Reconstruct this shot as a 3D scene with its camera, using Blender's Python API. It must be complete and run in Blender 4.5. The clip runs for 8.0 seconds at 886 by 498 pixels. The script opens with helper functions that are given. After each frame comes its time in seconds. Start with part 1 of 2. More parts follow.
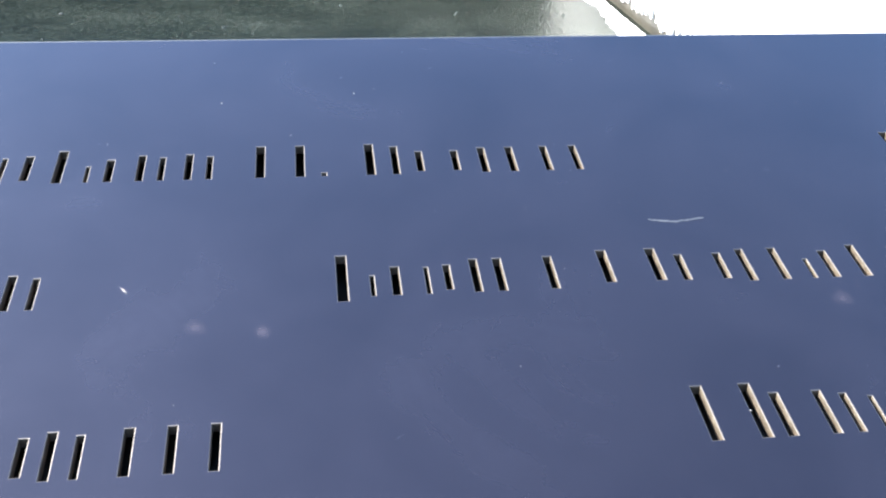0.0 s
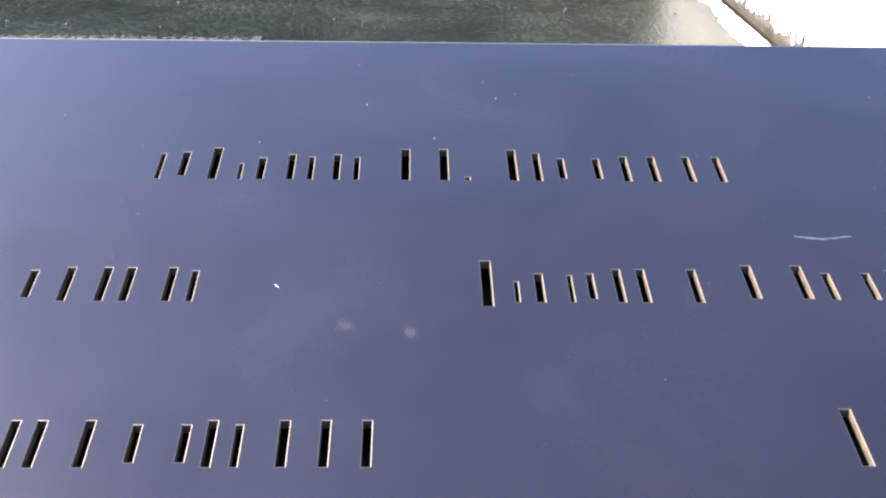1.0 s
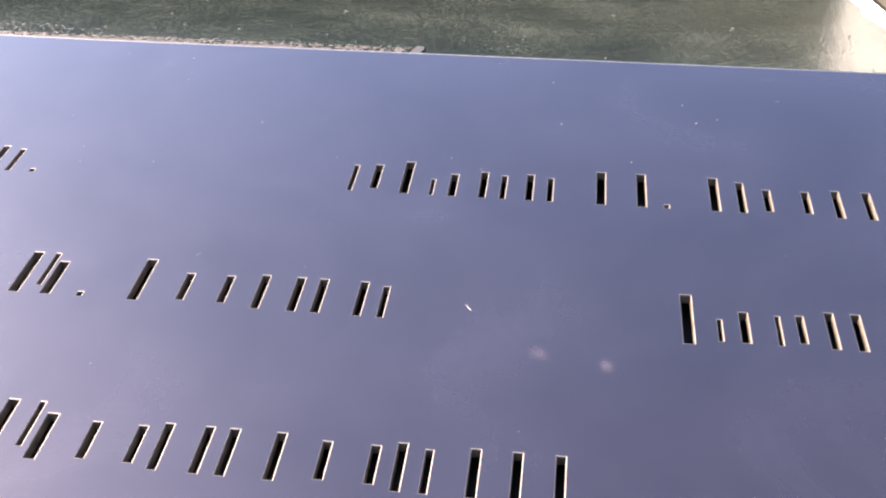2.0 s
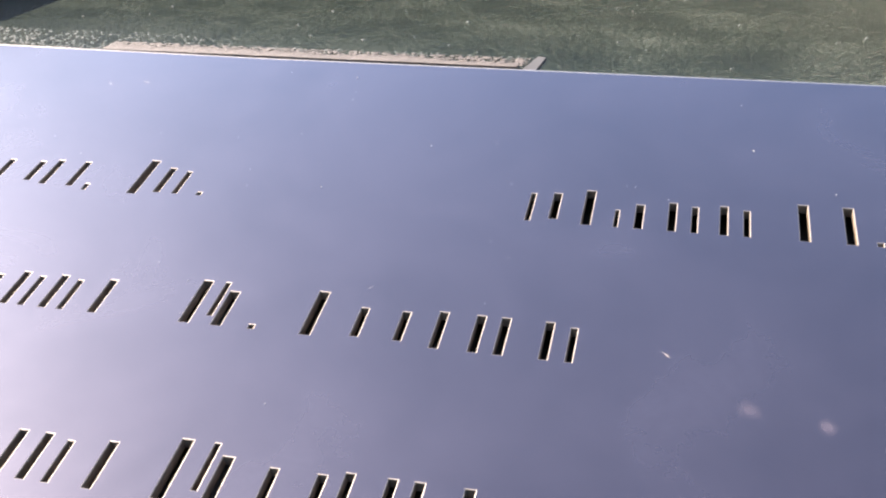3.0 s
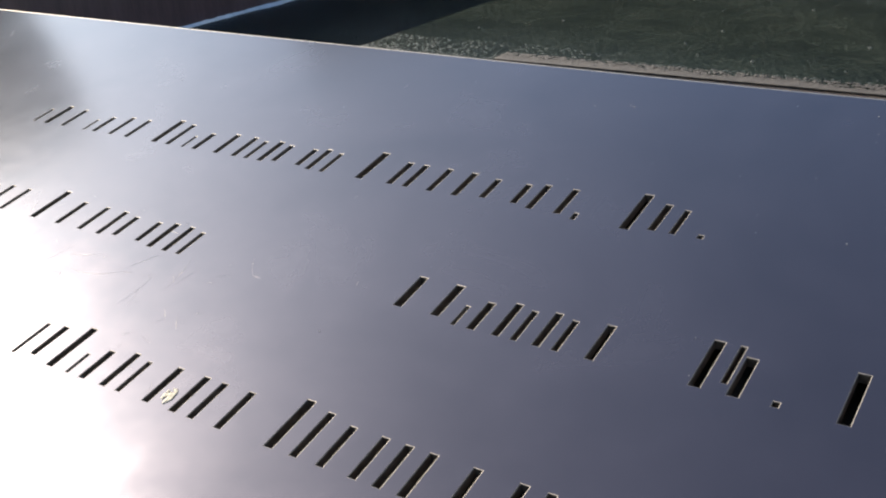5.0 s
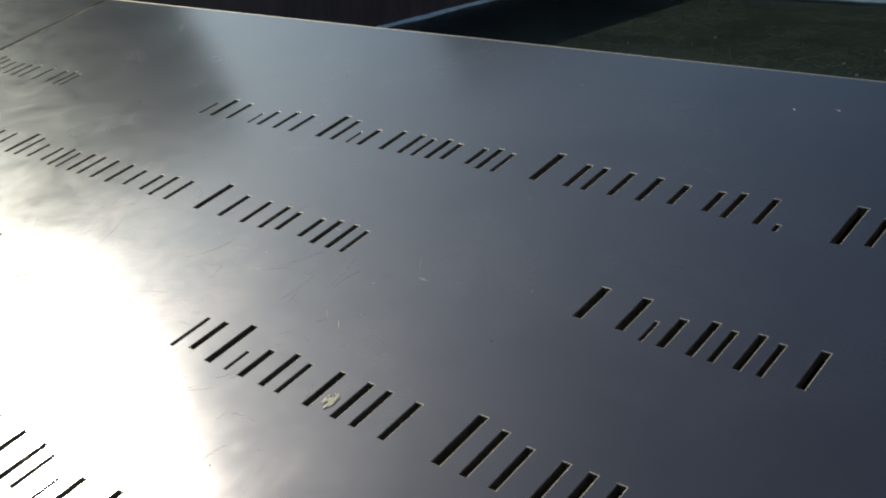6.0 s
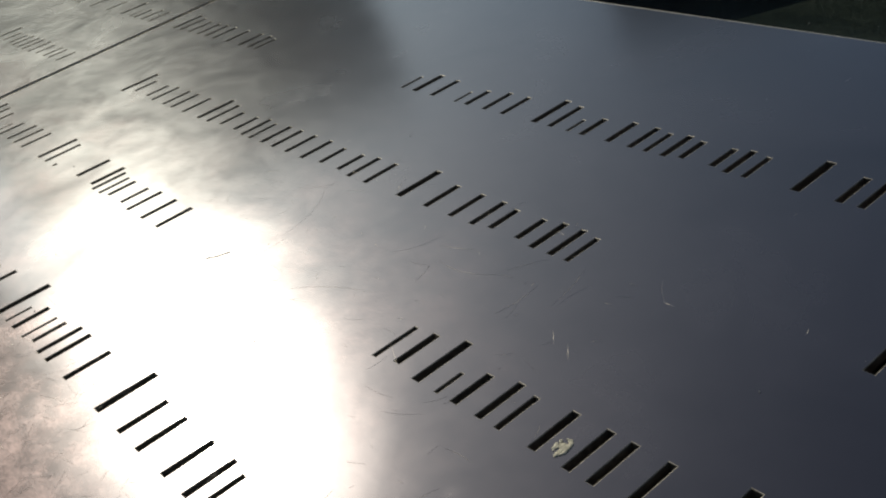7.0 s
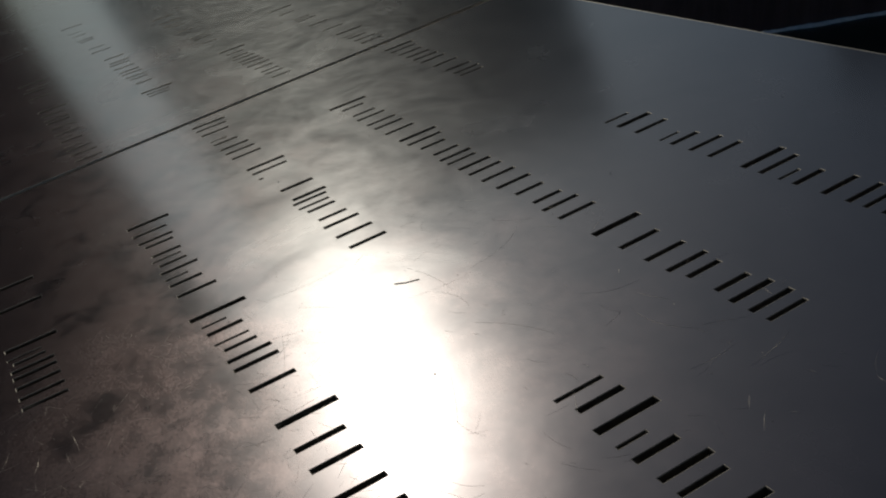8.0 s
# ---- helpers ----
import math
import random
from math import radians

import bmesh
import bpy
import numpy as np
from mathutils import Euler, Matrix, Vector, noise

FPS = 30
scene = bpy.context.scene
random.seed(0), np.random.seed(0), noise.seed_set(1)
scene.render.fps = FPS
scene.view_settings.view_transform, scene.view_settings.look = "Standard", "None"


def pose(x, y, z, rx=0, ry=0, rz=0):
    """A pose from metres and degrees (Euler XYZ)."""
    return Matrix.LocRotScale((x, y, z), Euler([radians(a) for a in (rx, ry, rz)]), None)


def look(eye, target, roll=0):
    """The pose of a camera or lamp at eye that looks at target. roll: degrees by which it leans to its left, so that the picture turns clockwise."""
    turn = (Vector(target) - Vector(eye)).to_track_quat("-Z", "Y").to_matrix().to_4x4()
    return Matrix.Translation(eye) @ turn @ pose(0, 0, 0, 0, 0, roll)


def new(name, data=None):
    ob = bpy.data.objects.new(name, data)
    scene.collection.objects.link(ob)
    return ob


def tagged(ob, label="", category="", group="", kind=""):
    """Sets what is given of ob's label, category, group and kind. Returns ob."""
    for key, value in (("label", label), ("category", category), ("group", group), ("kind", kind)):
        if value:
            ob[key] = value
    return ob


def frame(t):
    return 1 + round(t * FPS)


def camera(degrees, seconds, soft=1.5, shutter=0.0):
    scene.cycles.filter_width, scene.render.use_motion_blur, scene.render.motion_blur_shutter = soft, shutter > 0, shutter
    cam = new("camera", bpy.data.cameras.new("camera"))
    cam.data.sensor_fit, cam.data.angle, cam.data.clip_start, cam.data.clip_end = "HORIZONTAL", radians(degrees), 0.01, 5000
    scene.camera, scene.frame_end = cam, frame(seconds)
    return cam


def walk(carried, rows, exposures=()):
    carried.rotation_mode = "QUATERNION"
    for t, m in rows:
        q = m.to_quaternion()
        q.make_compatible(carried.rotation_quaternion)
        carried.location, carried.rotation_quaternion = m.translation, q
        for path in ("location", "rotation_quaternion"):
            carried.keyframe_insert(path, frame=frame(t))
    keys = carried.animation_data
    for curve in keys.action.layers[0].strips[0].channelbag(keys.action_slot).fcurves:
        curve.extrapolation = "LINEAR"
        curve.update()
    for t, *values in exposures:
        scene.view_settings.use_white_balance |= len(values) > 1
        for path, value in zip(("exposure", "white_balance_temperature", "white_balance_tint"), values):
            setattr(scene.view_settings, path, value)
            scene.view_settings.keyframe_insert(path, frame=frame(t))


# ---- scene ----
# The sloping bronze parapet of a sunken pool, with rows of writing as plain bars cut through the bronze.
SLOPE = 12.0
PLATE = pose(0, 0, 1.05, SLOPE, 0, 0)   # plate frame: x along the parapet, y up the slope, z off the bronze

cam = camera(45.80, 8.0, soft=2.1)
ROWS = [
    (0, (0.3085, -0.4619, 0.3920), (0.3704, -0.0703, 0.0873), 3.43),
    (0.5, (0.2965, -0.4572, 0.3973), (0.3256, -0.0616, 0.0930), 2.13),
    (1, (0.2802, -0.4625, 0.4018), (0.2953, -0.0691, 0.0935), 1.61),
    (1.2, (0.2801, -0.4648, 0.4018), (0.2813, -0.0716, 0.0930), 0.77),
    (2.3, (0.2338, -0.4315, 0.3907), (0.1598, -0.0398, 0.0888), -2.02),
    (2.5, (0.2234, -0.4243, 0.3883), (0.1379, -0.0364, 0.0845), -2.84),
    (3, (0.2033, -0.4075, 0.3819), (0.0937, -0.0208, 0.0845), -4.79),
    (3.5, (0.1828, -0.3893, 0.3755), (0.0351, -0.0114, 0.0833), -6.64),
    (4, (0.1420, -0.3826, 0.3716), (-0.0512, -0.0156, 0.0924), -7.71),
    (4.5, (0.1182, -0.3736, 0.3660), (-0.1089, -0.0297, 0.0829), -9.51),
    (5, (0.0941, -0.3766, 0.3673), (-0.1713, -0.0506, 0.0966), -11.81),
    (5.2, (0.0899, -0.3786, 0.3609), (-0.1959, -0.0643, 0.0973), -13.18),
    (6.3, (0.0135, -0.3527, 0.3324), (-0.3126, -0.0710, 0.0789), -14.36),
    (6.5, (-0.0129, -0.3482, 0.3269), (-0.3475, -0.0789, 0.0710), -15.49),
    (7, (-0.0507, -0.3345, 0.3250), (-0.4155, -0.1005, 0.0756), -14.64),
    (7.5, (-0.0575, -0.3287, 0.3244), (-0.4568, -0.1435, 0.0872), -15.89),
    (8, (-0.0660, -0.3239, 0.3232), (-0.4841, -0.1576, 0.1051), -15.30),
]
EXPOSURES = [(0.0, 2.97, 5700, 5), (0.6, 2.89, 6100, 12), (1.2, 3.03, 6400, 17), (2.5, 3.38, 7000, 19), (3.5, 3.34, 6750, 10), (4.5, 2.10, 6750, 10),
             (5.2, 1.44, 6400, 1), (6.3, 0.20, 6350, -9), (7.0, -0.14, 6400, -5), (7.5, -0.74, 6400, -4), (8.0, -1.50, 6300, -3)]
walk(cam, [(t, PLATE @ look(eye, aim, roll)) for t, eye, aim, roll in ROWS], EXPOSURES)

# ---------------------------------------------------------------- light
SUN_AZ, SUN_EL = 82.5, 36.5     # degrees from +y towards -x, and up
sun_way = Vector((-math.sin(radians(SUN_AZ)) * math.cos(radians(SUN_EL)),
                  math.cos(radians(SUN_AZ)) * math.cos(radians(SUN_EL)), math.sin(radians(SUN_EL))))
world = bpy.data.worlds.new("sky")
scene.world = world
world.use_nodes = True
wn = world.node_tree
sky = wn.nodes.new("ShaderNodeTexSky")
sky.sky_type, sky.sun_disc = "NISHITA", False
sky.sun_elevation, sky.sun_rotation = radians(SUN_EL), radians(-SUN_AZ)
sky.air_density, sky.dust_density, sky.ozone_density = 1.2, 5.2, 7.0
wn.nodes["Background"].inputs["Strength"].default_value = 0.085
wn.links.new(sky.outputs[0], wn.nodes["Background"].inputs["Color"])
sun = new("sun", bpy.data.lights.new("sun", "SUN"))
sun.data.energy, sun.data.angle, sun.data.color = 4.6, radians(0.5), (1.0, 0.87, 0.745)
sun.matrix_world = look(sun_way * 50, (0, 0, 0))


# ---------------------------------------------------------------- materials
class Nodes:
    """Short hand for a node material."""

    def __init__(self, name):
        self.mat = bpy.data.materials.new(name)
        self.mat.use_nodes = True
        self.t = self.mat.node_tree
        self.bsdf = self.t.nodes["Principled BSDF"]
        self.co = self.t.nodes.new("ShaderNodeTexCoord").outputs["Object"]

    def put(self, **values):
        for key, v in values.items():
            socket = self.bsdf.inputs[key.replace("_", " ")]
            if isinstance(v, bpy.types.NodeSocket):
                self.t.links.new(v, socket)
            else:
                socket.default_value = (*v, 1) if isinstance(v, tuple) and len(v) == 3 else v
        return self

    def mapped(self, scale=(1, 1, 1), turn=0.0):
        m = self.t.nodes.new("ShaderNodeMapping")
        m.inputs["Scale"].default_value = scale
        m.inputs["Rotation"].default_value = (0, 0, radians(turn))
        self.t.links.new(self.co, m.inputs["Vector"])
        return m.outputs[0]

    def noise(self, scale, detail=4.0, rough=0.55, vector=None, distortion=0.0):
        n = self.t.nodes.new("ShaderNodeTexNoise")
        n.inputs["Scale"].default_value, n.inputs["Detail"].default_value = scale, detail
        n.inputs["Roughness"].default_value, n.inputs["Distortion"].default_value = rough, distortion
        self.t.links.new(vector or self.co, n.inputs["Vector"])
        return n.outputs["Fac"]

    def ramp(self, fac, *stops):
        r = self.t.nodes.new("ShaderNodeValToRGB")
        els = r.color_ramp.elements
        while len(els) < len(stops):
            els.new(0.5)
        for el, (at, c) in zip(els, stops):
            el.position, el.color = at, (c, c, c, 1) if isinstance(c, (int, float)) else (*c, 1)
        self.t.links.new(fac, r.inputs[0])
        return r.outputs[0]

    def sum(self, a, b, op="ADD"):
        m = self.t.nodes.new("ShaderNodeMath")
        m.operation = op
        for s, v in zip(m.inputs, (a, b)):
            if isinstance(v, bpy.types.NodeSocket):
                self.t.links.new(v, s)
            else:
                s.default_value = v
        return m.outputs[0]

    def bump(self, height, strength, distance):
        b = self.t.nodes.new("ShaderNodeBump")
        b.inputs["Strength"].default_value, b.inputs["Distance"].default_value = strength, distance
        self.t.links.new(height, b.inputs["Height"])
        self.t.links.new(b.outputs[0], self.bsdf.inputs["Normal"])
        return self

    def random(self):
        return self.t.nodes.new("ShaderNodeObjectInfo").outputs["Random"]


def bronze_face():
    """Dark patinated bronze, rubbed by many palms: cloudy gloss, hairline scratches."""
    n = Nodes("patinated_bronze")
    cloud = n.noise(7.0, 6, 0.6, distortion=0.6)
    fine = n.noise(60.0, 5, 0.65)
    brushed = n.noise(9.0, 3, 0.6, n.mapped((1, 60, 1), 24))
    smudge = n.noise(16.0, 6, 0.7, n.mapped((1, 1, 1), 40), 1.2)
    dark = n.ramp(n.sum(cloud, n.sum(fine, 0.25, "MULTIPLY")), (0.35, (0.040, 0.029, 0.034)), (0.85, (0.066, 0.050, 0.055)))
    waxed = n.t.nodes.new("ShaderNodeFresnel")      # the waxed patina mirrors more at a flat glance
    waxed.inputs["IOR"].default_value = 1.48
    sheen = n.t.nodes.new("ShaderNodeMix")
    sheen.data_type = "RGBA"
    n.t.links.new(waxed.outputs[0], sheen.inputs[0])
    n.t.links.new(dark, sheen.inputs[6])
    sheen.inputs[7].default_value = (0.88, 0.95, 1.0, 1)
    colour = sheen.outputs[2]
    n.bump(n.sum(n.sum(brushed, 0.5, "MULTIPLY"), fine), 0.006, 0.0004)
    normal = n.bsdf.inputs["Normal"].links[0].from_socket

    def lobe(roughness, tint=None):
        g = n.t.nodes.new("ShaderNodeBsdfGlossy")
        g.distribution = "BECKMANN"
        if tint:
            g.inputs["Color"].default_value = (*tint, 1)
        else:
            n.t.links.new(colour, g.inputs["Color"])
        n.t.links.new(roughness, g.inputs["Roughness"])
        n.t.links.new(normal, g.inputs["Normal"])
        return g.outputs[0]

    def mixed(share, a, b):
        m = n.t.nodes.new("ShaderNodeMixShader")
        for socket, v in zip(m.inputs, (share, a, b)):
            n.t.links.new(v, socket)
        return m.outputs[0]

    # two dried palm prints: a soft uneven spot each
    prints = None
    for at, size in (((0.243, -0.0205, 0), 0.019), ((0.280, -0.0260, 0), 0.012), ((-0.36, -0.165, 0), 0.02), ((0.62, -0.02, 0), 0.02)):
        d = n.t.nodes.new("ShaderNodeVectorMath")
        d.operation = "DISTANCE"
        n.t.links.new(n.co, d.inputs[0])
        d.inputs[1].default_value = at
        spot = n.ramp(n.sum(n.sum(d.outputs["Value"], size, "DIVIDE"), n.sum(smudge, 1.2, "MULTIPLY")), (0.5, 0.13), (1.5, 0.0))
        prints = spot if prints is None else n.sum(prints, spot)
    core = lobe(n.ramp(n.sum(n.sum(cloud, 0.7, "MULTIPLY"), n.sum(fine, 0.35, "MULTIPLY")), (0.3, 0.125), (0.75, 0.165)))
    veil = lobe(n.ramp(cloud, (0.3, 0.235), (0.7, 0.285)))
    haze = lobe(n.ramp(fine, (0.3, 0.345), (0.7, 0.375)))
    streaks = n.noise(11.0, 7, 0.7, n.mapped((1, 1, 1), 70), 1.5)
    face = mixed(n.ramp(streaks, (0.30, 0.30), (0.76, 0.48)), core, veil)
    # where palms and sleeves rub, down the slope, the wax has gone: mottled grime and scour
    place = n.t.nodes.new("ShaderNodeSeparateXYZ")
    n.t.links.new(n.co, place.inputs[0])
    drift = n.noise(7.0, 5, 0.65)
    across = n.ramp(n.sum(n.sum(place.outputs["X"], -1.0, "MULTIPLY"), n.sum(drift, 0.3, "MULTIPLY")), (0.50, 0.0), (0.76, 1.0), (1.0, 0.42))
    down = n.ramp(n.sum(n.sum(0.35, place.outputs["Y"], "SUBTRACT"), n.sum(drift, 0.4, "MULTIPLY")), (0.55, 0.06), (0.86, 1.0))
    worn = n.sum(across, down, "MULTIPLY")
    mottle = n.ramp(n.noise(15.0, 8, 0.68, n.mapped((1, 1.4, 1), 30), 0.15), (0.38, 0.10), (0.70, 1.0))
    grit = n.ramp(n.noise(260.0, 8, 0.8, n.mapped((1, 2.2, 1), 28)), (0.46, 0.0), (0.74, 0.25))
    grime = n.sum(worn, n.sum(n.sum(mottle, 0.14, "MULTIPLY"), n.sum(grit, mottle, "MULTIPLY")), "MULTIPLY")
    dulled = n.sum(n.ramp(smudge, (0.3, 0.055), (0.75, 0.145)), n.sum(n.sum(across, 0.4, "MULTIPLY"), 0.75), "MULTIPLY")
    face = mixed(n.sum(dulled, prints), face, haze)
    scour = lobe(n.ramp(mottle, (0.3, 0.46), (0.7, 0.40)), (0.36, 0.265, 0.27))
    face = mixed(grime, face, scour)
    n.put(Base_Color=(0.32, 0.255, 0.275), Roughness=0.85)
    face = mixed(n.sum(n.sum(prints, 0.4, "MULTIPLY"), n.ramp(cloud, (0.3, 0.013), (0.7, 0.022))), face, n.bsdf.outputs[0])
    n.t.links.new(face, n.t.nodes["Material Output"].inputs["Surface"])
    return n.mat


def cut_bronze():
    """Bare yellow bronze on the cut edges."""
    n = Nodes("cut_bronze")
    f = n.noise(220.0, 4, 0.6)
    n.put(Base_Color=n.ramp(f, (0.3, (0.040, 0.030, 0.021)), (0.7, (0.115, 0.092, 0.066))), Metallic=0.25,
          Roughness=n.ramp(f, (0.3, 0.45), (0.7, 0.6)))
    n.bump(f, 0.2, 0.0005)
    return n.mat


def plain(name, dark, light, scale, roughness=0.7, metallic=0.0, bump=0.2, depth=0.002, stretch=(1, 1, 1)):
    n = Nodes(name)
    v = n.mapped(stretch)
    a, b = n.noise(scale, 5, 0.6, v), n.noise(scale * 7, 4, 0.6, v)
    mix = n.sum(n.sum(a, 0.65, "MULTIPLY"), n.sum(b, 0.35, "MULTIPLY"))
    n.put(Base_Color=n.ramp(mix, (0.32, dark), (0.68, light)), Metallic=metallic,
          Roughness=n.ramp(b, (0.2, max(0.03, roughness - 0.1)), (0.8, min(1.0, roughness + 0.1))))
    n.bump(mix, bump, depth)
    return n.mat


def water_surface():
    n = Nodes("pool_water")
    big, rip = n.noise(0.25, 4, 0.6), n.noise(6.5, 3, 0.6)
    # sparkle on the ripples is put into the base colour, paler with the noise
    mix = n.sum(n.sum(big, 0.3, "MULTIPLY"), n.sum(rip, 0.7, "MULTIPLY"))
    n.put(Base_Color=n.ramp(mix, (0.40, (0.004, 0.006, 0.005)), (0.52, (0.009, 0.0125, 0.009)), (0.64, (0.029, 0.034, 0.028))), Roughness=0.25, IOR=1.33)
    n.put(Specular_IOR_Level=0.12)
    n.bump(rip, 0.6, 0.05)
    return n.mat


BRONZE, CUT = bronze_face(), cut_bronze()
EDGE = plain("rubbed_bronze_edge", (0.10, 0.090, 0.080), (0.20, 0.18, 0.16), 200, 0.55, 0.8)
# paler bronze: paints the highlight along the top edge and the joints
BRIGHT = plain("edge_highlight_bronze", (0.24, 0.215, 0.18), (0.40, 0.35, 0.29), 200, 0.42, 1.0)
# near-black: the shade of the slots' hollow put into colour; also the dark fleck
INSIDE = plain("recess_shade_and_fleck", (0.012, 0.010, 0.009), (0.03, 0.026, 0.022), 40, 0.8)
BODY = plain("parapet_bronze", (0.10, 0.085, 0.07), (0.17, 0.14, 0.12), 6, 0.45, 0.8)
WATER = water_surface()
GRANITE = plain("wet_dark_granite", (0.042, 0.026, 0.028), (0.105, 0.068, 0.068), 1.2, 0.45, 0, 0.5, 0.03, (1, 1, 0.15))
BROWN = plain("wet_brown_granite", (0.016, 0.015, 0.011), (0.050, 0.046, 0.035), 1.2, 0.45, 0, 0.5, 0.03, (1, 1, 0.15))
FOAM = plain("white_foam", (0.55, 0.56, 0.55), (0.86, 0.86, 0.84), 2.5, 0.8, 0, 0.7, 0.08)
FLECK = plain("grey_foam_and_glint", (0.010, 0.014, 0.013), (0.030, 0.037, 0.034), 2.5, 0.7, 0, 0.5, 0.02)
SMEAR = plain("dull_dried_residue", (0.022, 0.026, 0.033), (0.045, 0.050, 0.060), 400, 0.7)
HAIR = plain("bare_scratched_bronze", (0.26, 0.235, 0.21), (0.42, 0.38, 0.34), 300, 0.5, 1.0)
FALL = plain("falling_water", (0.72, 0.72, 0.68), (0.90, 0.90, 0.87), 0.8, 0.55, 0, 0.5, 0.05, (2, 2, 0.1))
COPING = plain("tan_wet_stone", (0.14, 0.108, 0.080), (0.30, 0.245, 0.19), 0.9, 0.55, 0, 0.6, 0.04)
RIM = plain("tan_foaming_rim", (0.013, 0.011, 0.009), (0.040, 0.033, 0.027), 2.6, 0.7, 0, 0.8, 0.05)
BLACKSTONE = plain("black_wet_stone", (0.003, 0.004, 0.006), (0.007, 0.009, 0.012), 1.5, 0.9)
PAVING = plain("grey_granite_paving", (0.08, 0.08, 0.08), (0.145, 0.14, 0.135), 0.8, 0.75)
GLASSY = plain("dark_facade_glass", (0.03, 0.04, 0.05), (0.06, 0.07, 0.085), 0.3, 0.2)
REDGLASS = plain("red_brown_facade", (0.14, 0.075, 0.08), (0.24, 0.13, 0.13), 0.3, 0.3)
REDSTONE = plain("red_brown_stone", (0.26, 0.15, 0.15), (0.38, 0.23, 0.225), 0.2, 0.7)
CONCRETE = plain("facade_stone", (0.13, 0.115, 0.11), (0.22, 0.20, 0.19), 0.2, 0.7)
MARK = plain("chalky_residue", (0.10, 0.10, 0.10), (0.26, 0.26, 0.25), 300, 0.9)
GUM = plain("tan_dirt", (0.22, 0.19, 0.13), (0.55, 0.50, 0.40), 400, 0.85, 0, 0.8, 0.001)


# ---------------------------------------------------------------- mesh helpers
def mesh_of(name, bm, *mats):
    bmesh.ops.recalc_face_normals(bm, faces=bm.faces)
    me = bpy.data.meshes.new(name)
    bm.to_mesh(me)
    bm.free()
    for m in mats:
        me.materials.append(m)
    return me


def part(name, bm, material, parent, label=""):
    ob = new(name, mesh_of(name, bm, material))
    ob.parent = parent
    return tagged(ob, label)


def thing(name, bm, material, label, category, group="", kind=""):
    return tagged(new(name, mesh_of(name, bm, material)), label, category, group, kind)


def empty(name, m, label, category, group="", kind=""):
    ob = new(name)
    ob.matrix_world = m
    return tagged(ob, label, category, group, kind)


def box(lo, hi, bm=None):
    bm = bm or bmesh.new()
    x0, y0, z0 = lo
    x1, y1, z1 = hi
    v = [bm.verts.new(p) for p in ((x0, y0, z0), (x1, y0, z0), (x1, y1, z0), (x0, y1, z0),
                                   (x0, y0, z1), (x1, y0, z1), (x1, y1, z1), (x0, y1, z1))]
    for f in ((3, 2, 1, 0), (4, 5, 6, 7), (0, 1, 5, 4), (1, 2, 6, 5), (2, 3, 7, 6), (3, 0, 4, 7)):
        bm.faces.new([v[i] for i in f])
    return bm


def prism(corners, z0, z1, bm=None):
    bm = bm or bmesh.new()
    low, top = [[bm.verts.new((x, y, z)) for x, y in corners] for z in (z0, z1)]
    bm.faces.new(low[::-1])
    bm.faces.new(top)
    for i in range(len(corners)):
        j = (i + 1) % len(corners)
        bm.faces.new((low[i], low[j], top[j], top[i]))
    return bm


# ---------------------------------------------------------------- ground and pool
POOL_W, POOL_E, POOL_S, POOL_N, WATER_Z = -41.2, 13.7, 1.1, 55.3, -8.65
VOID_W, VOID_E, VOID_S, VOID_N = -22.5, -5.7, 18.5, 35.9


def ring(outer, inner, z, bm):
    """A flat sheet at z with a rectangular hole."""
    x0, y0, x1, y1 = outer
    a, b, c, d = inner
    xs, ys = (x0, a, c, x1), (y0, b, d, y1)
    v = [[bm.verts.new((x, y, z)) for x in xs] for y in ys]
    for i in range(3):
        for j in range(3):
            if (i, j) != (1, 1):
                bm.faces.new((v[i][j], v[i][j + 1], v[i + 1][j + 1], v[i + 1][j]))
    return bm


thing("ground", ring((-3000, -3000, 3000, 3000), (POOL_W, POOL_S, POOL_E, POOL_N), 0.0, bmesh.new()), PAVING,
      "grey granite plaza paving round the sunken pool", "ground", kind="structure")
thing("water", ring((POOL_W, POOL_S, POOL_E, POOL_N), (VOID_W, VOID_S, VOID_E, VOID_N), WATER_Z, bmesh.new()), WATER,
      "shallow rippled green-grey water of the pool", "water", kind="structure")
for name, lo, hi, mat, say in (
        ("wall_west", (POOL_W - 1, POOL_S - 1, WATER_Z - 1), (POOL_W, POOL_N + 1, -0.004), GRANITE, "dark wet granite pool wall in shade"),
        ("wall_east", (POOL_E, POOL_S - 1, WATER_Z - 1), (POOL_E + 1, POOL_N + 1, -0.004), BROWN, "brown wet granite pool wall behind falling water"),
        ("wall_north", (POOL_W, POOL_N, WATER_Z - 1), (POOL_E, POOL_N + 1, -0.004), GRANITE, "dark wet granite wall across the pool"),
        ("wall_south", (POOL_W, POOL_S - 0.6, WATER_Z - 1), (POOL_E, POOL_S, -0.004), GRANITE, "dark wet granite wall under the parapet")):
    thing(name, box(lo, hi), mat, say, "pool wall", kind="structure")

# the square void in the middle of the pool
void = empty("pool_void", pose(0, 0, 0), "square stone-rimmed void sunk into the pool floor", "void", kind="structure")
for lo, hi in (((VOID_W, VOID_N, -16), (VOID_E, VOID_N + 0.5, WATER_Z - 0.05)), ((VOID_W, VOID_S - 0.5, -16), (VOID_E, VOID_S, WATER_Z - 0.05)),
               ((VOID_W - 0.5, VOID_S, -16), (VOID_W, VOID_N, WATER_Z - 0.05)), ((VOID_E, VOID_S, -16), (VOID_E + 0.5, VOID_N, WATER_Z - 0.05))):
    part("void_wall", box(lo, hi), COPING, void, "tan wet stone inner wall")
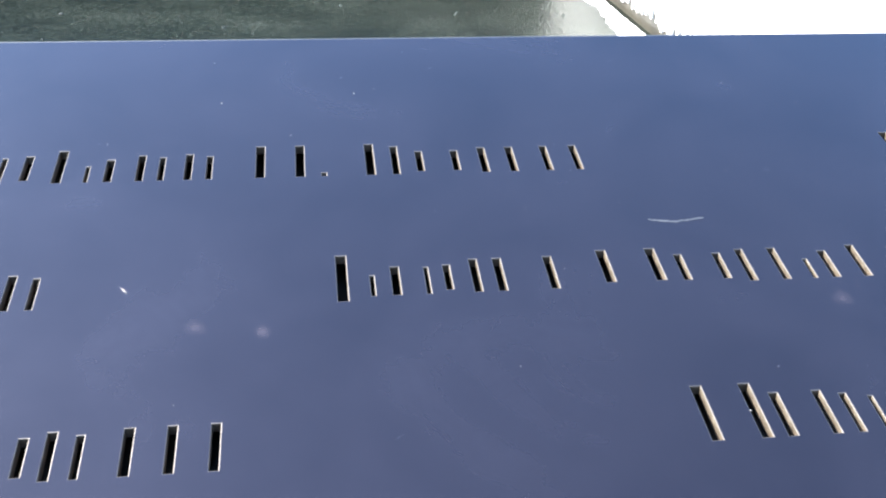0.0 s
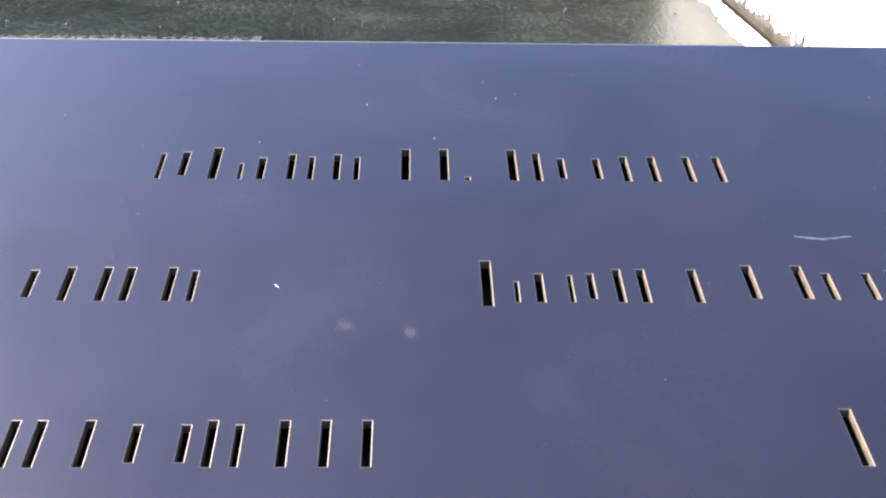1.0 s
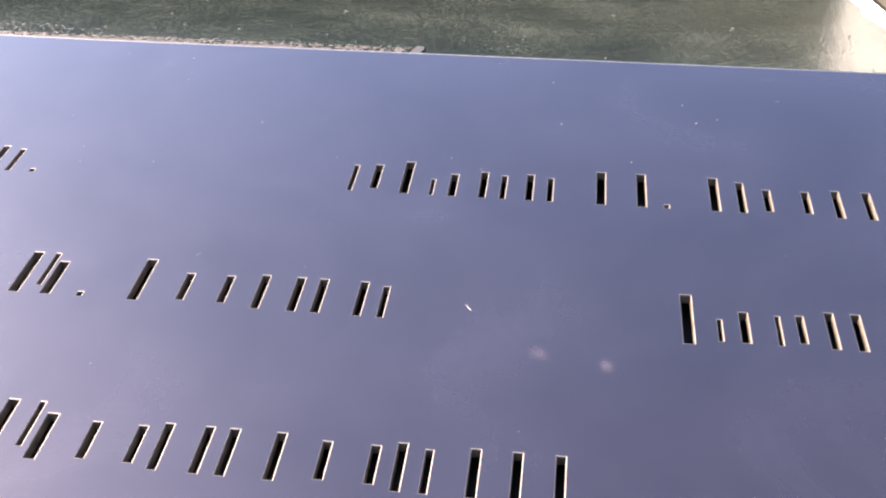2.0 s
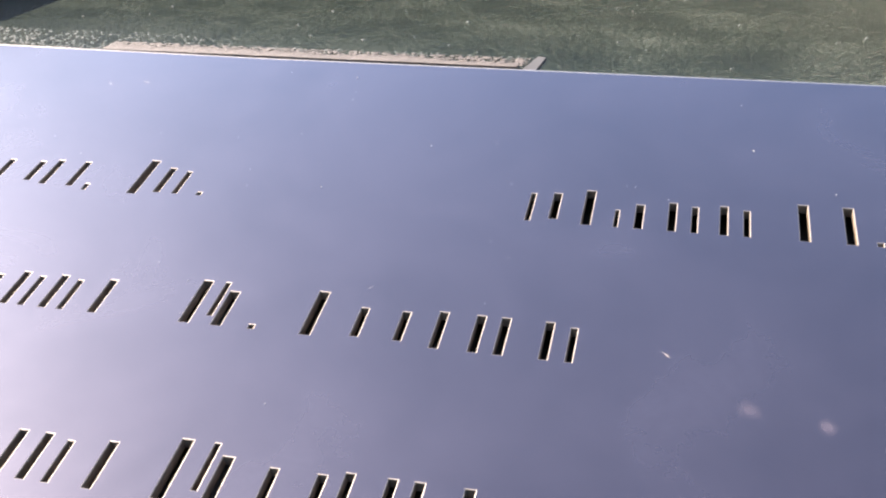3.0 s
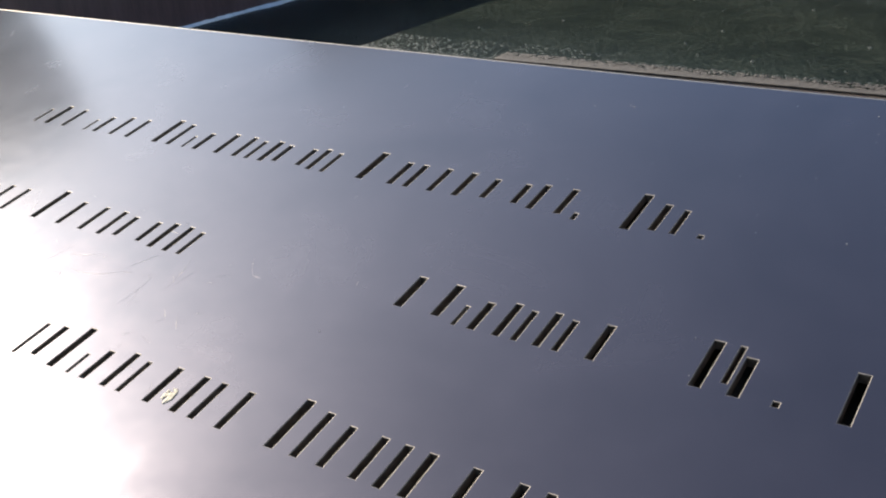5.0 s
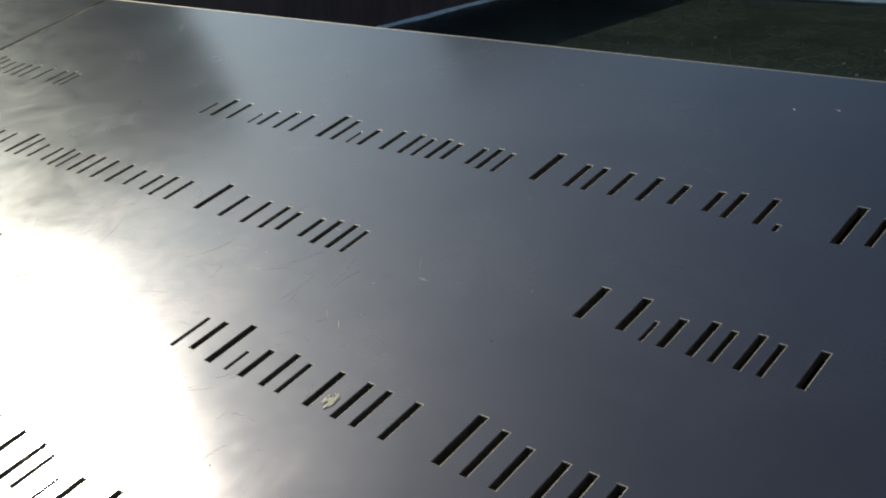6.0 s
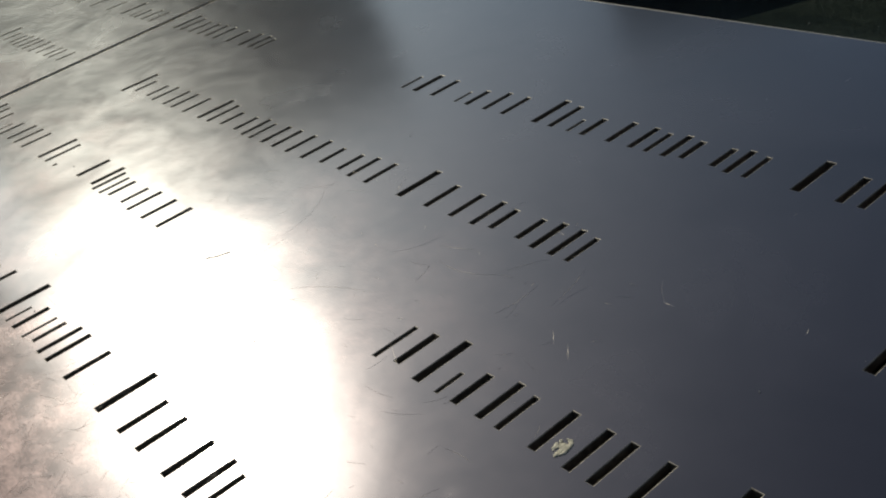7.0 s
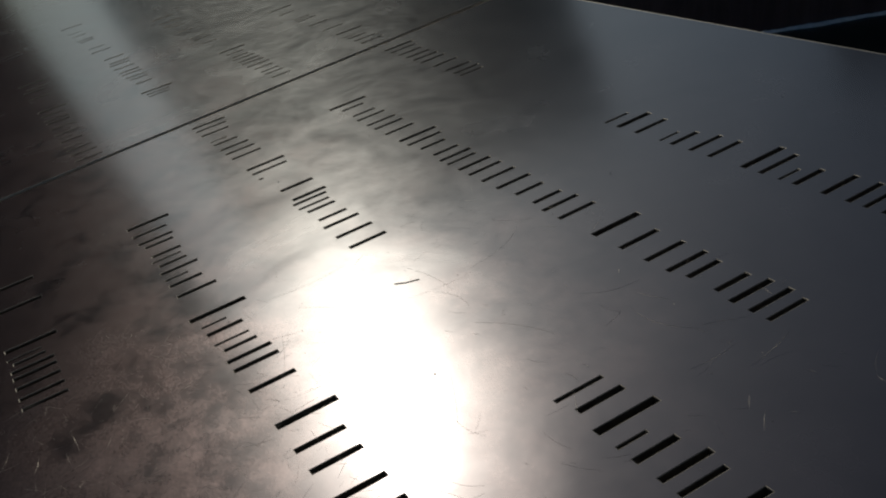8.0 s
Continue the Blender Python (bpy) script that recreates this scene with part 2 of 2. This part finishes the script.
part("void_floor", box((VOID_W, VOID_S, -16.4), (VOID_E, VOID_N, -16)), BLACKSTONE, void)


def uneven_strip(a, b, width, height, side, rnd, bm=None, step=0.25):
    """A lumpy strip along a-b, one edge straight on the line, the other ragged towards side."""
    bm = bm or bmesh.new()
    a, b, side = Vector(a), Vector(b), Vector(side)
    count = max(2, int((b - a).length / step))
    rows = []
    for i in range(count + 1):
        p = a.lerp(b, i / count)
        w = width * (0.9 + 0.5 * noise.noise(p * 0.35) + 0.25 * noise.noise(p * 1.3) + 0.06 * rnd.random())
        h = height * (0.8 + 0.4 * rnd.random())
        rows.append([bm.verts.new(p + Vector((0, 0, 0.004))), bm.verts.new(p + Vector((0, 0, h))),
                     bm.verts.new(p + side * w * 0.5 + Vector((0, 0, h * 0.8))), bm.verts.new(p + side * w + Vector((0, 0, 0.004)))])
    for r, s in zip(rows, rows[1:]):
        for k in range(3):
            bm.faces.new((r[k], s[k], s[k + 1], r[k + 1]))
    return bm


rnd = random.Random(4)
for a, b, w, side, say in (
        ((POOL_E - 0.42, POOL_S, WATER_Z), (POOL_E - 0.42, POOL_N, WATER_Z), 0.80, (-1, 0, 0), "bright white foam line at the foot of the sunlit waterfall"),
        ((POOL_W, POOL_S, WATER_Z), (POOL_W, POOL_N, WATER_Z), 0.4, (1, 0, 0), "grey foam line at the foot of the shaded waterfall"),
        ((POOL_W, POOL_N, WATER_Z), (POOL_E, POOL_N, WATER_Z), 0.5, (0, -1, 0), "pale foam line along the pool wall")):
    thing("foam_line", uneven_strip(a, b, w, 0.12, side, rnd), FOAM, say, "foam", kind="stuff")
thing("foam_line", uneven_strip((VOID_W, VOID_N, WATER_Z), (VOID_E - 0.3, VOID_N, WATER_Z), 0.95, 0.04, (0, 1, 0), rnd), RIM,
      "tan foam where the water spills over the void's rim", "foam", kind="stuff")
thing("corner_stone", prism([(VOID_E - 0.05, VOID_N - 0.5), (VOID_E + 0.45, VOID_N - 0.5), (VOID_E + 0.55, VOID_N + 1.4), (VOID_E + 0.25, VOID_N + 1.5)],
                            WATER_Z - 0.3, WATER_Z + 0.06), BLACKSTONE, "black wet stone at the void's corner in the water", "stone")

# flecks for foam and painted glints drifting on the water, thicker near the void
bm = bmesh.new()
for k in range(40):
    x, yy = -32 + 43 * rnd.random(), VOID_N + 1.0 + 14 * rnd.random() ** 1.8
    r = 0.02 + 0.04 * rnd.random() ** 2
    bmesh.ops.create_cone(bm, cap_ends=True, segments=5, radius1=r, radius2=r * 0.5, depth=0.05,
                          matrix=Matrix.Translation((x, yy, WATER_Z + 0.02)) @ Matrix.Diagonal((1 + rnd.random(), 1.5, 1, 1)))
thing("foam_and_glint_flecks", bm, FLECK, "pale flecks for foam and glints scattered over the pool water", "foam", kind="stuff")



def lump(bm, at, wide, high, rnd):
    """An uneven low blob: a ring of six round a top."""
    x, y, z = at
    turn, base = 6.28 * rnd.random(), []
    for k in range(6):
        q = wide * (0.6 + 0.6 * rnd.random())
        base.append(bm.verts.new((x + q * math.cos(turn + k * 1.047), y + q * math.sin(turn + k * 1.047), z)))
    top = bm.verts.new((x + 0.2 * wide * (rnd.random() - 0.5), y, z + high))
    for k in range(6):
        bm.faces.new((base[k], base[(k + 1) % 6], top))
    bm.faces.new(base[::-1])


bm = bmesh.new()
for k in range(2600):
    x = VOID_W - 7 + 24 * rnd.random() ** 1.7
    spread = 2.8 if x < VOID_W + 5 else 1.5
    r = 0.015 + 0.06 * rnd.random() ** 3
    lump(bm, (x, VOID_N + 0.1 + spread * rnd.random() ** 1.8, WATER_Z + 0.002), r, 0.35 * r, rnd)
thing("foam_clumps", bm, FLECK, "grey foam clumps scattered before the void's rim", "foam", kind="stuff")
bm = bmesh.new()
for k in range(1500):
    x = VOID_W + (VOID_E - VOID_W) * rnd.random() ** 1.2
    r = 0.03 + 0.09 * rnd.random() ** 2
    lump(bm, (x, VOID_N + 0.25 + 1.0 * rnd.random(), WATER_Z + 0.03), r, 0.2 * r, rnd)
thing("foam_clumps", bm, RIM, "tan foam lumps breaking over the void's rim", "foam", kind="stuff")

# falling water in front of the sunlit wall
bm = bmesh.new()
y = POOL_S + 0.2
while y < POOL_N - 0.2:
    w = 0.06 + 0.16 * rnd.random()
    low = WATER_Z + 0.40 + 1.0 * rnd.random()
    d = 0.05 + 0.03 * rnd.random()
    box((POOL_E - d - 0.05, y, low), (POOL_E - 0.02, y + w, -0.25 - 0.1 * rnd.random()), bm)
    y += w * (0.80 + 0.12 * rnd.random())
thing("waterfall", bm, FALL, "sunlit white strands of water falling down the pool wall", "waterfall", kind="stuff")

# ---------------------------------------------------------------- the parapet and its bronze panels
TOP, BOTTOM = 0.3275, -0.500
THICK = 0.0065
BEND = -0.15


def rise(x):
    """Height of the top edge, which climbs a little towards the joint."""
    return TOP + 0.017 * min(max(BEND - x, 0.0), 1.1)


def joint_x(y):
    """The slightly raked joint between two panels."""
    return -1.236 - 0.083 * y


# rows of writing: baseline up the slope, then (from, to, kinds of letter) as plain bars
WRITING = [
    (0.1262, [(-1.667, -1.408, "2736"), (-1.374, -1.278, "156"), (-1.213, -1.018, "46i33i4"), (-0.773, -0.637, "5356"),
              (-0.607, -0.413, "4524i74"), (-0.384, -0.200, "3i6276,"), (-0.174, -0.115, "04."), (0.106, 0.2465, "8544"),
              (0.273, 0.320, "6."), (0.347, 0.496, "47136"), (0.7225, 0.870, "17533")]),
    (0.0005, [(-1.897, -1.581, "4i374"), (-1.508, -1.278, "276i177"), (-1.087, -0.943, "0766"), (-0.917, -0.650, "474i6176"),
              (-0.614, -0.444, "3367i4"), (-0.263, -0.121, "75442"), (-0.077, -0.0285, "9."), (0.0, 0.1553, "372i34"),
              (0.3165, 0.4587, "05831"), (0.4823, 0.700, "776537")]),
    (-0.1230, [(-2.106, -1.775, "3871"), (-1.718, -1.493, "733i67"), (-1.442, -1.400, "04"), (-1.199, -1.045, "435i6"),
               (-1.003, -0.962, "4."), (-0.918, -0.741, "747222"), (-0.477, -0.291, "8542i6"), (-0.2587, -0.058, "46i33i41"),
               (-0.036, 0.2605, "976337426"), (0.5054, 0.700, "634856")]),
    (-0.2475, [(-1.746, -1.600, "9i."), (-1.543, -1.240, "1633i556"), (-0.985, -0.788, "267851"), (-0.757, -0.616, "05831"),
               (-0.578, -0.262, "3i224524i74")]),
    (-0.3725, [(-0.960, -0.905, "6"), (-0.838, -0.729, "18i26")]),
]
CAP, SMALL = 0.0380, 0.0302
# by breadth of a letter: its width, and its bars as place along it, thickness, foot and head (shares of its height)
LETTER = {"9": (1.22, ((0.10, 0.16, 0, 1), (0.50, 0.08, 0.2, 1), (0.72, 0.16, 0, 0.8))),
          "8": (1.10, ((0.02, 0.08, 0, 0.8), (0.42, 0.13, 0.1, 0.85), (1.0, 0.15, 0, 1))),
          "7": (0.97, ((0.0, 0.15, 0.1, 0.9), (1.0, 0.15, 0.1, 0.9))),
          "6": (0.85, ((0.0, 0.15, 0, 1), (1.0, 0.15, 0, 1))),
          "5": (0.84, ((0.15, 0.08, 0, 0.6), (0.78, 0.16, 0, 0.85))),
          "4": (0.67, ((0.0, 0.15, 0, 1), (0.85, 0.12, 0, 0.9))),
          "3": (0.52, ((0.0, 0.16, 0, 1),)),
          "2": (0.66, ((0.5, 0.16, 0, 1),)),
          "1": (0.54, ((0.5, 0.16, 0, 1),)),
          "0": (0.31, ((1.0, 0.16, -0.1, 1),)),
          "i": (0.17, ((0.5, 0.16, 0, 1),)),
          ".": (0.11, ((0.5, 0.11, 0, 0.12),)), ",": (0.12, ((0.5, 0.10, -0.12, 0.12),))}


def bars(y, x0, x1, kinds):
    """The bars of one word, as rectangles from x0 to x1 on the baseline y."""
    sizes = [(CAP if n == 0 else SMALL) for n in range(len(kinds))]
    widths = [LETTER[k][0] * s for k, s in zip(kinds, sizes)]
    gap = (x1 - x0 - sum(widths)) / max(1, len(kinds) - 1)
    squeeze = 1.0
    if len(kinds) == 1:
        gap, squeeze = 0, (x1 - x0) / widths[0]
    elif gap < 0.006:
        squeeze = (x1 - x0) / (sum(widths) + 0.009 * (len(kinds) - 1))
        gap = 0.009 * squeeze
    elif gap > 0.016:
        squeeze = (x1 - x0 - 0.013 * (len(kinds) - 1)) / sum(widths)
        gap = 0.013
    out, x = [], x0
    for k, s, w in zip(kinds, sizes, widths):
        w *= squeeze
        for at, thick, foot, head in LETTER[k][1]:
            b = thick * s
            left = x + at * max(0.0, w - b)
            out.append((left, y + foot * s, left + b, y + head * s))
        x += w + gap
    return out


def outline_mesh(name, outer, holes):
    """A plate of the given outline with rectangular slots through it and a fine rounded edge. Face material 1 is the cut."""
    cu = bpy.data.curves.new(name, "CURVE")
    cu.dimensions, cu.fill_mode = "2D", "BOTH"
    cu.extrude, cu.bevel_depth, cu.bevel_resolution, cu.offset = THICK / 2 - 0.0005, 0.0005, 1, -0.0005
    for corners in [outer] + [[(a, b), (a, d), (c, d), (c, b)] for a, b, c, d in holes]:
        sp = cu.splines.new("POLY")
        sp.points.add(len(corners) - 1)
        for p, (x, y) in zip(sp.points, corners):
            p.co = (x, y, 0, 1)
        sp.use_cyclic_u = True
    ob = bpy.data.objects.new(name, cu)
    scene.collection.objects.link(ob)
    me = bpy.data.meshes.new_from_object(ob.evaluated_get(bpy.context.evaluated_depsgraph_get()))
    bpy.data.objects.remove(ob)
    bpy.data.curves.remove(cu)
    me.name = name
    me.materials.clear()
    me.materials.append(BRONZE)
    me.materials.append(CUT)
    me.materials.append(EDGE)
    for p in me.polygons:
        p.material_index = 0 if abs(p.normal.z) > 0.97 else 2 if p.normal.z > 0.2 else 1
        p.use_smooth = False
    me.transform(Matrix.Translation((0, 0, -THICK / 2)))
    return me


def panel(left, right, label):
    """One bronze panel: left and right give x at a height up the slope."""
    ob = empty("bronze_panel", PLATE, label, "memorial panel", "bronze parapet panels")
    crest = [(right(TOP), rise(right(TOP)))] + ([(BEND, TOP)] if left(TOP) < BEND < right(TOP) else []) + [(left(TOP), rise(left(TOP)))]
    outer = [(left(BOTTOM), BOTTOM), (right(BOTTOM), BOTTOM)] + crest
    holes = [b for y, words in WRITING for w in words for b in bars(y, *w) if left(y) < b[0] and b[2] < right(y)]
    plate = new("plate", outline_mesh("plate", outer, holes))
    plate.parent = ob
    tagged(plate, "dark patinated bronze plate with slots cut through it")
    inset = 0.012
    tray = [(left(BOTTOM) + inset, BOTTOM + inset), (right(BOTTOM) - inset, BOTTOM + inset), (right(TOP) - inset, TOP - inset), (left(TOP) + inset, TOP - inset)]
    # the darkness of the hollow is painted on as a near-black sheet
    part("backing", prism(tray, -THICK - 0.030, -THICK - 0.016), INSIDE, ob, "tray under the slots with the hollow's shade in its near-black colour")
    # strip and beads in paler bronze, so the sun's edge highlight is partly colour
    lip = [(x - 0.001 * (k == 0) + 0.001 * (k == len(crest) - 1), y) for k, (x, y) in enumerate(crest)]
    part("lip", prism([(x, y - 0.0006) for x, y in lip[::-1]] + [(x, y + 0.0022) for x, y in lip], -THICK, -0.0007), BRIGHT, ob, "top edge strip with a highlight in its pale colour")
    for edge, way in ((left, -1), (right, 1)):          # half-round bead down both joint edges
        bm = bmesh.new()
        ends = [[bm.verts.new((edge(y) + way * (0.0018 * math.sin(k * math.pi / 8) - 0.0002), y, -0.0022 + 0.0019 * math.cos(k * math.pi / 8))) for k in range(9)]
                for y in (BOTTOM + 0.001, TOP - 0.001)]
        for k in range(8):
            bm.faces.new((ends[0][k], ends[0][k + 1], ends[1][k + 1], ends[1][k]))
        for e in ends:
            bm.faces.new(e)
        bm.faces.new((ends[0][0], ends[1][0], ends[1][8], ends[0][8]))
        bmesh.ops.recalc_face_normals(bm, faces=bm.faces)
        part("bead", bm, BRIGHT, ob, "rounded edge along the joint with a highlight in its pale colour")
    for k in range(4):
        (ax, ay), (bx, by) = tray[k], tray[(k + 1) % 4]
        n = Vector((by - ay, ax - bx)).normalized() * 0.006
        part("flange", prism([(ax, ay), (bx, by), (bx - n.x, by - n.y), (ax - n.x, ay - n.y)], -THICK - 0.016, -THICK - 0.0005), BODY, ob)
    return ob


GAP = 0.0050
panel(lambda y: joint_x(y) + GAP, lambda y: 1.16, "dark polished bronze parapet panel with rows of cut slots")
panel(lambda y: -3.66, lambda y: joint_x(y) - GAP, "dark bronze parapet panel beside the joint with cut slots")
for x0 in (-6.07, -8.48, 1.17, 3.58):
    panel(lambda y: x0, lambda y: x0 + 2.40, "plain stretch of bronze parapet panel further along")

# the parapet's body under the panels
body = empty("parapet_body", pose(0, 0, 0), "bronze-clad parapet wall that carries the sloping panels", "parapet", kind="structure")
c, s = math.cos(radians(SLOPE)), math.sin(radians(SLOPE))


def section(bm, corners, x0, x1):
    a, b = [[bm.verts.new((x, y, z)) for y, z in corners] for x in (x0, x1)]
    bm.faces.new(a)
    bm.faces.new(b[::-1])
    for i in range(len(corners)):
        j = (i + 1) % len(corners)
        bm.faces.new((a[i], a[j], b[j], b[i]))
    return bm


def on_slope(y, z):
    return (y * c - z * s, 1.05 + y * s + z * c)


part("support", section(bmesh.new(), [on_slope(BOTTOM + 0.03, -0.042), on_slope(TOP - 0.03, -0.042), (0.15, 0.0), (-0.25, 0.0)], -8.48, 5.98), BODY, body)

# ---------------------------------------------------------------- towers that the bronze mirrors
def tower(az0, az1, far, top, label, floors, skin, band):
    """A block between two bearings (degrees from +y towards -x), with ledges and window bands."""
    mid, half = radians((az0 + az1) / 2), far * math.tan(radians((az1 - az0) / 2))
    m = Matrix.Translation((-math.sin(mid) * far, math.cos(mid) * far, 0)) @ Matrix.Rotation(mid, 4, "Z")
    ob = empty("office_tower", m, label, "tower", "towers round the plaza")
    part("wall", box((-half, 0, 0), (half, 60, top)), skin, ob)
    step = top / floors
    for k in range(floors + 1):
        part("floor_band", box((-half - 0.3, -0.35, k * step - 1.2), (half + 0.3, -0.004, k * step + 1.2)), band, ob)
    for k in range(7):
        x = -half + (2 * half) * k / 6
        part("pier", box((x - 1.2, -0.6, 0), (x + 1.2, -0.36, top)), band, ob)
    part("roof", box((-half - 0.4, -0.4, top + 1.21), (half + 0.4, 60.4, top + 3)), band, ob)
    return ob


tower(37.8, 48.2, 430, 240, "slim dark glass tower beyond the pool", 30, GLASSY, CONCRETE)
tower(61.5, 83.6, 230, 118, "broad dark glass office block with stone bands", 18, GLASSY, CONCRETE)
tower(88.0, 112, 430, 320, "tall dark red-brown tower in shade beside the plaza", 28, REDGLASS, REDSTONE)

# ---------------------------------------------------------------- small marks on the bronze
def on_plate(ob):
    ob.matrix_world = PLATE
    return ob


bm = bmesh.new()
for k in range(46):
    a, q = 2 * math.pi * rnd.random(), rnd.random() ** 0.6
    bmesh.ops.create_icosphere(bm, subdivisions=2, radius=0.0005 + 0.0008 * rnd.random(),
                               matrix=Matrix.Translation((-0.3400 + 0.0036 * q * math.cos(a), -0.1140 + 0.0062 * q * math.sin(a), 0.0002)) @ Matrix.Diagonal((1, 1.2, 0.5, 1)))
on_plate(thing("dirt_lump", bm, GUM, "small crusted tan dirt lump stuck on the bronze", "dirt"))
bm = bmesh.new()
for k in range(70):
    q = rnd.random()
    x, yy = 0.5255 + 0.037 * q, 0.0618 + 0.0030 * abs(q - 0.45) / 0.5 + 0.0011 * (rnd.random() - 0.5)
    bmesh.ops.create_cone(bm, cap_ends=True, segments=7, radius1=1.0, radius2=0.7, depth=0.00012,
                          matrix=Matrix.Translation((x, yy, 0.00007 + 0.000002 * k)) @ Matrix.Rotation(0.3 * rnd.random(), 4, "Z") @ Matrix.Diagonal((0.0006 + 0.0017 * rnd.random(), 0.0003 + 0.0005 * rnd.random(), 1, 1)))
on_plate(thing("chalk_smear", bm, SMEAR, "pale dried smear on the bronze", "mark"))
bm = bmesh.new()
for k in range(150):
    x, yy, r = -1.2 + 2.2 * rnd.random(), -0.48 + 0.8 * rnd.random(), 0.00025 + 0.00045 * rnd.random() ** 3
    bmesh.ops.create_icosphere(bm, subdivisions=1, radius=r, matrix=Matrix.Translation((x, yy, 0.0001)))
on_plate(thing("dust_specks", bm, MARK, "scattered white dust specks on the bronze", "dust", kind="stuff"))


def hairlines(count, region, rnd, bend, longest=0.022):
    """Fine curved scratches in the bronze, each a narrow strip."""
    bm = bmesh.new()
    x0, y0, x1, y1 = region
    for _ in range(count):
        x, yy = x0 + (x1 - x0) * rnd.random(), y0 + (y1 - y0) * rnd.random()
        a, turn = rnd.random() * 2 * math.pi, (rnd.random() - 0.5) * bend
        length, w, steps = 0.003 + longest * rnd.random() ** 2, 0.00004 + 0.00006 * rnd.random(), 6
        rows = []
        for k in range(steps + 1):
            q = w * math.sin(math.pi * (0.06 + 0.88 * k / steps))
            rows.append((bm.verts.new((x - q * math.sin(a), yy + q * math.cos(a), 0.00005)),
                         bm.verts.new((x, yy, 0.00009)),
                         bm.verts.new((x + q * math.sin(a), yy - q * math.cos(a), 0.00005))))
            x, yy, a = x + math.cos(a) * length / steps, yy + math.sin(a) * length / steps, a + turn / steps
        for r, t in zip(rows, rows[1:]):
            bm.faces.new((r[0], t[0], t[1], r[1]))
            bm.faces.new((r[1], t[1], t[2], r[2]))
    return bm


on_plate(thing("scratches", hairlines(170, (-0.78, -0.33, -0.36, 0.04), rnd, 1.6), HAIR, "fine curved hairline scratches in the polished bronze", "scratches", kind="stuff"))
on_plate(thing("scratches", hairlines(40, (-1.2, -0.40, 0.9, 0.30), rnd, 1.0, 0.005), HAIR, "sparse hairline scratches over the bronze", "scratches", kind="stuff"))
on_plate(thing("scratches", hairlines(420, (-0.74, -0.40, -0.40, -0.20), rnd, 0.6), HAIR, "dense fine scratches where the bronze is rubbed", "scratches", kind="stuff"))
on_plate(thing("scratches", hairlines(46, (-0.74, -0.24, -0.40, 0.0), rnd, 2.2, 0.07), HAIR, "long swirling wipe marks in the bronze", "scratches", kind="stuff"))
bm = bmesh.new()
for x0, y0, x1, y1, w in ((-0.6690, -0.1250, -0.6640, -0.1190, 0.0006), (-0.6640, -0.1190, -0.6600, -0.1100, 0.0004)):
    prism([(x0 - w, y0), (x0 + w, y0), (x1 + w, y1), (x1 - w, y1)], 0.0001, 0.0004, bm)
on_plate(thing("dark_fleck", bm, INSIDE, "small dark fleck stuck to the bronze", "dirt"))
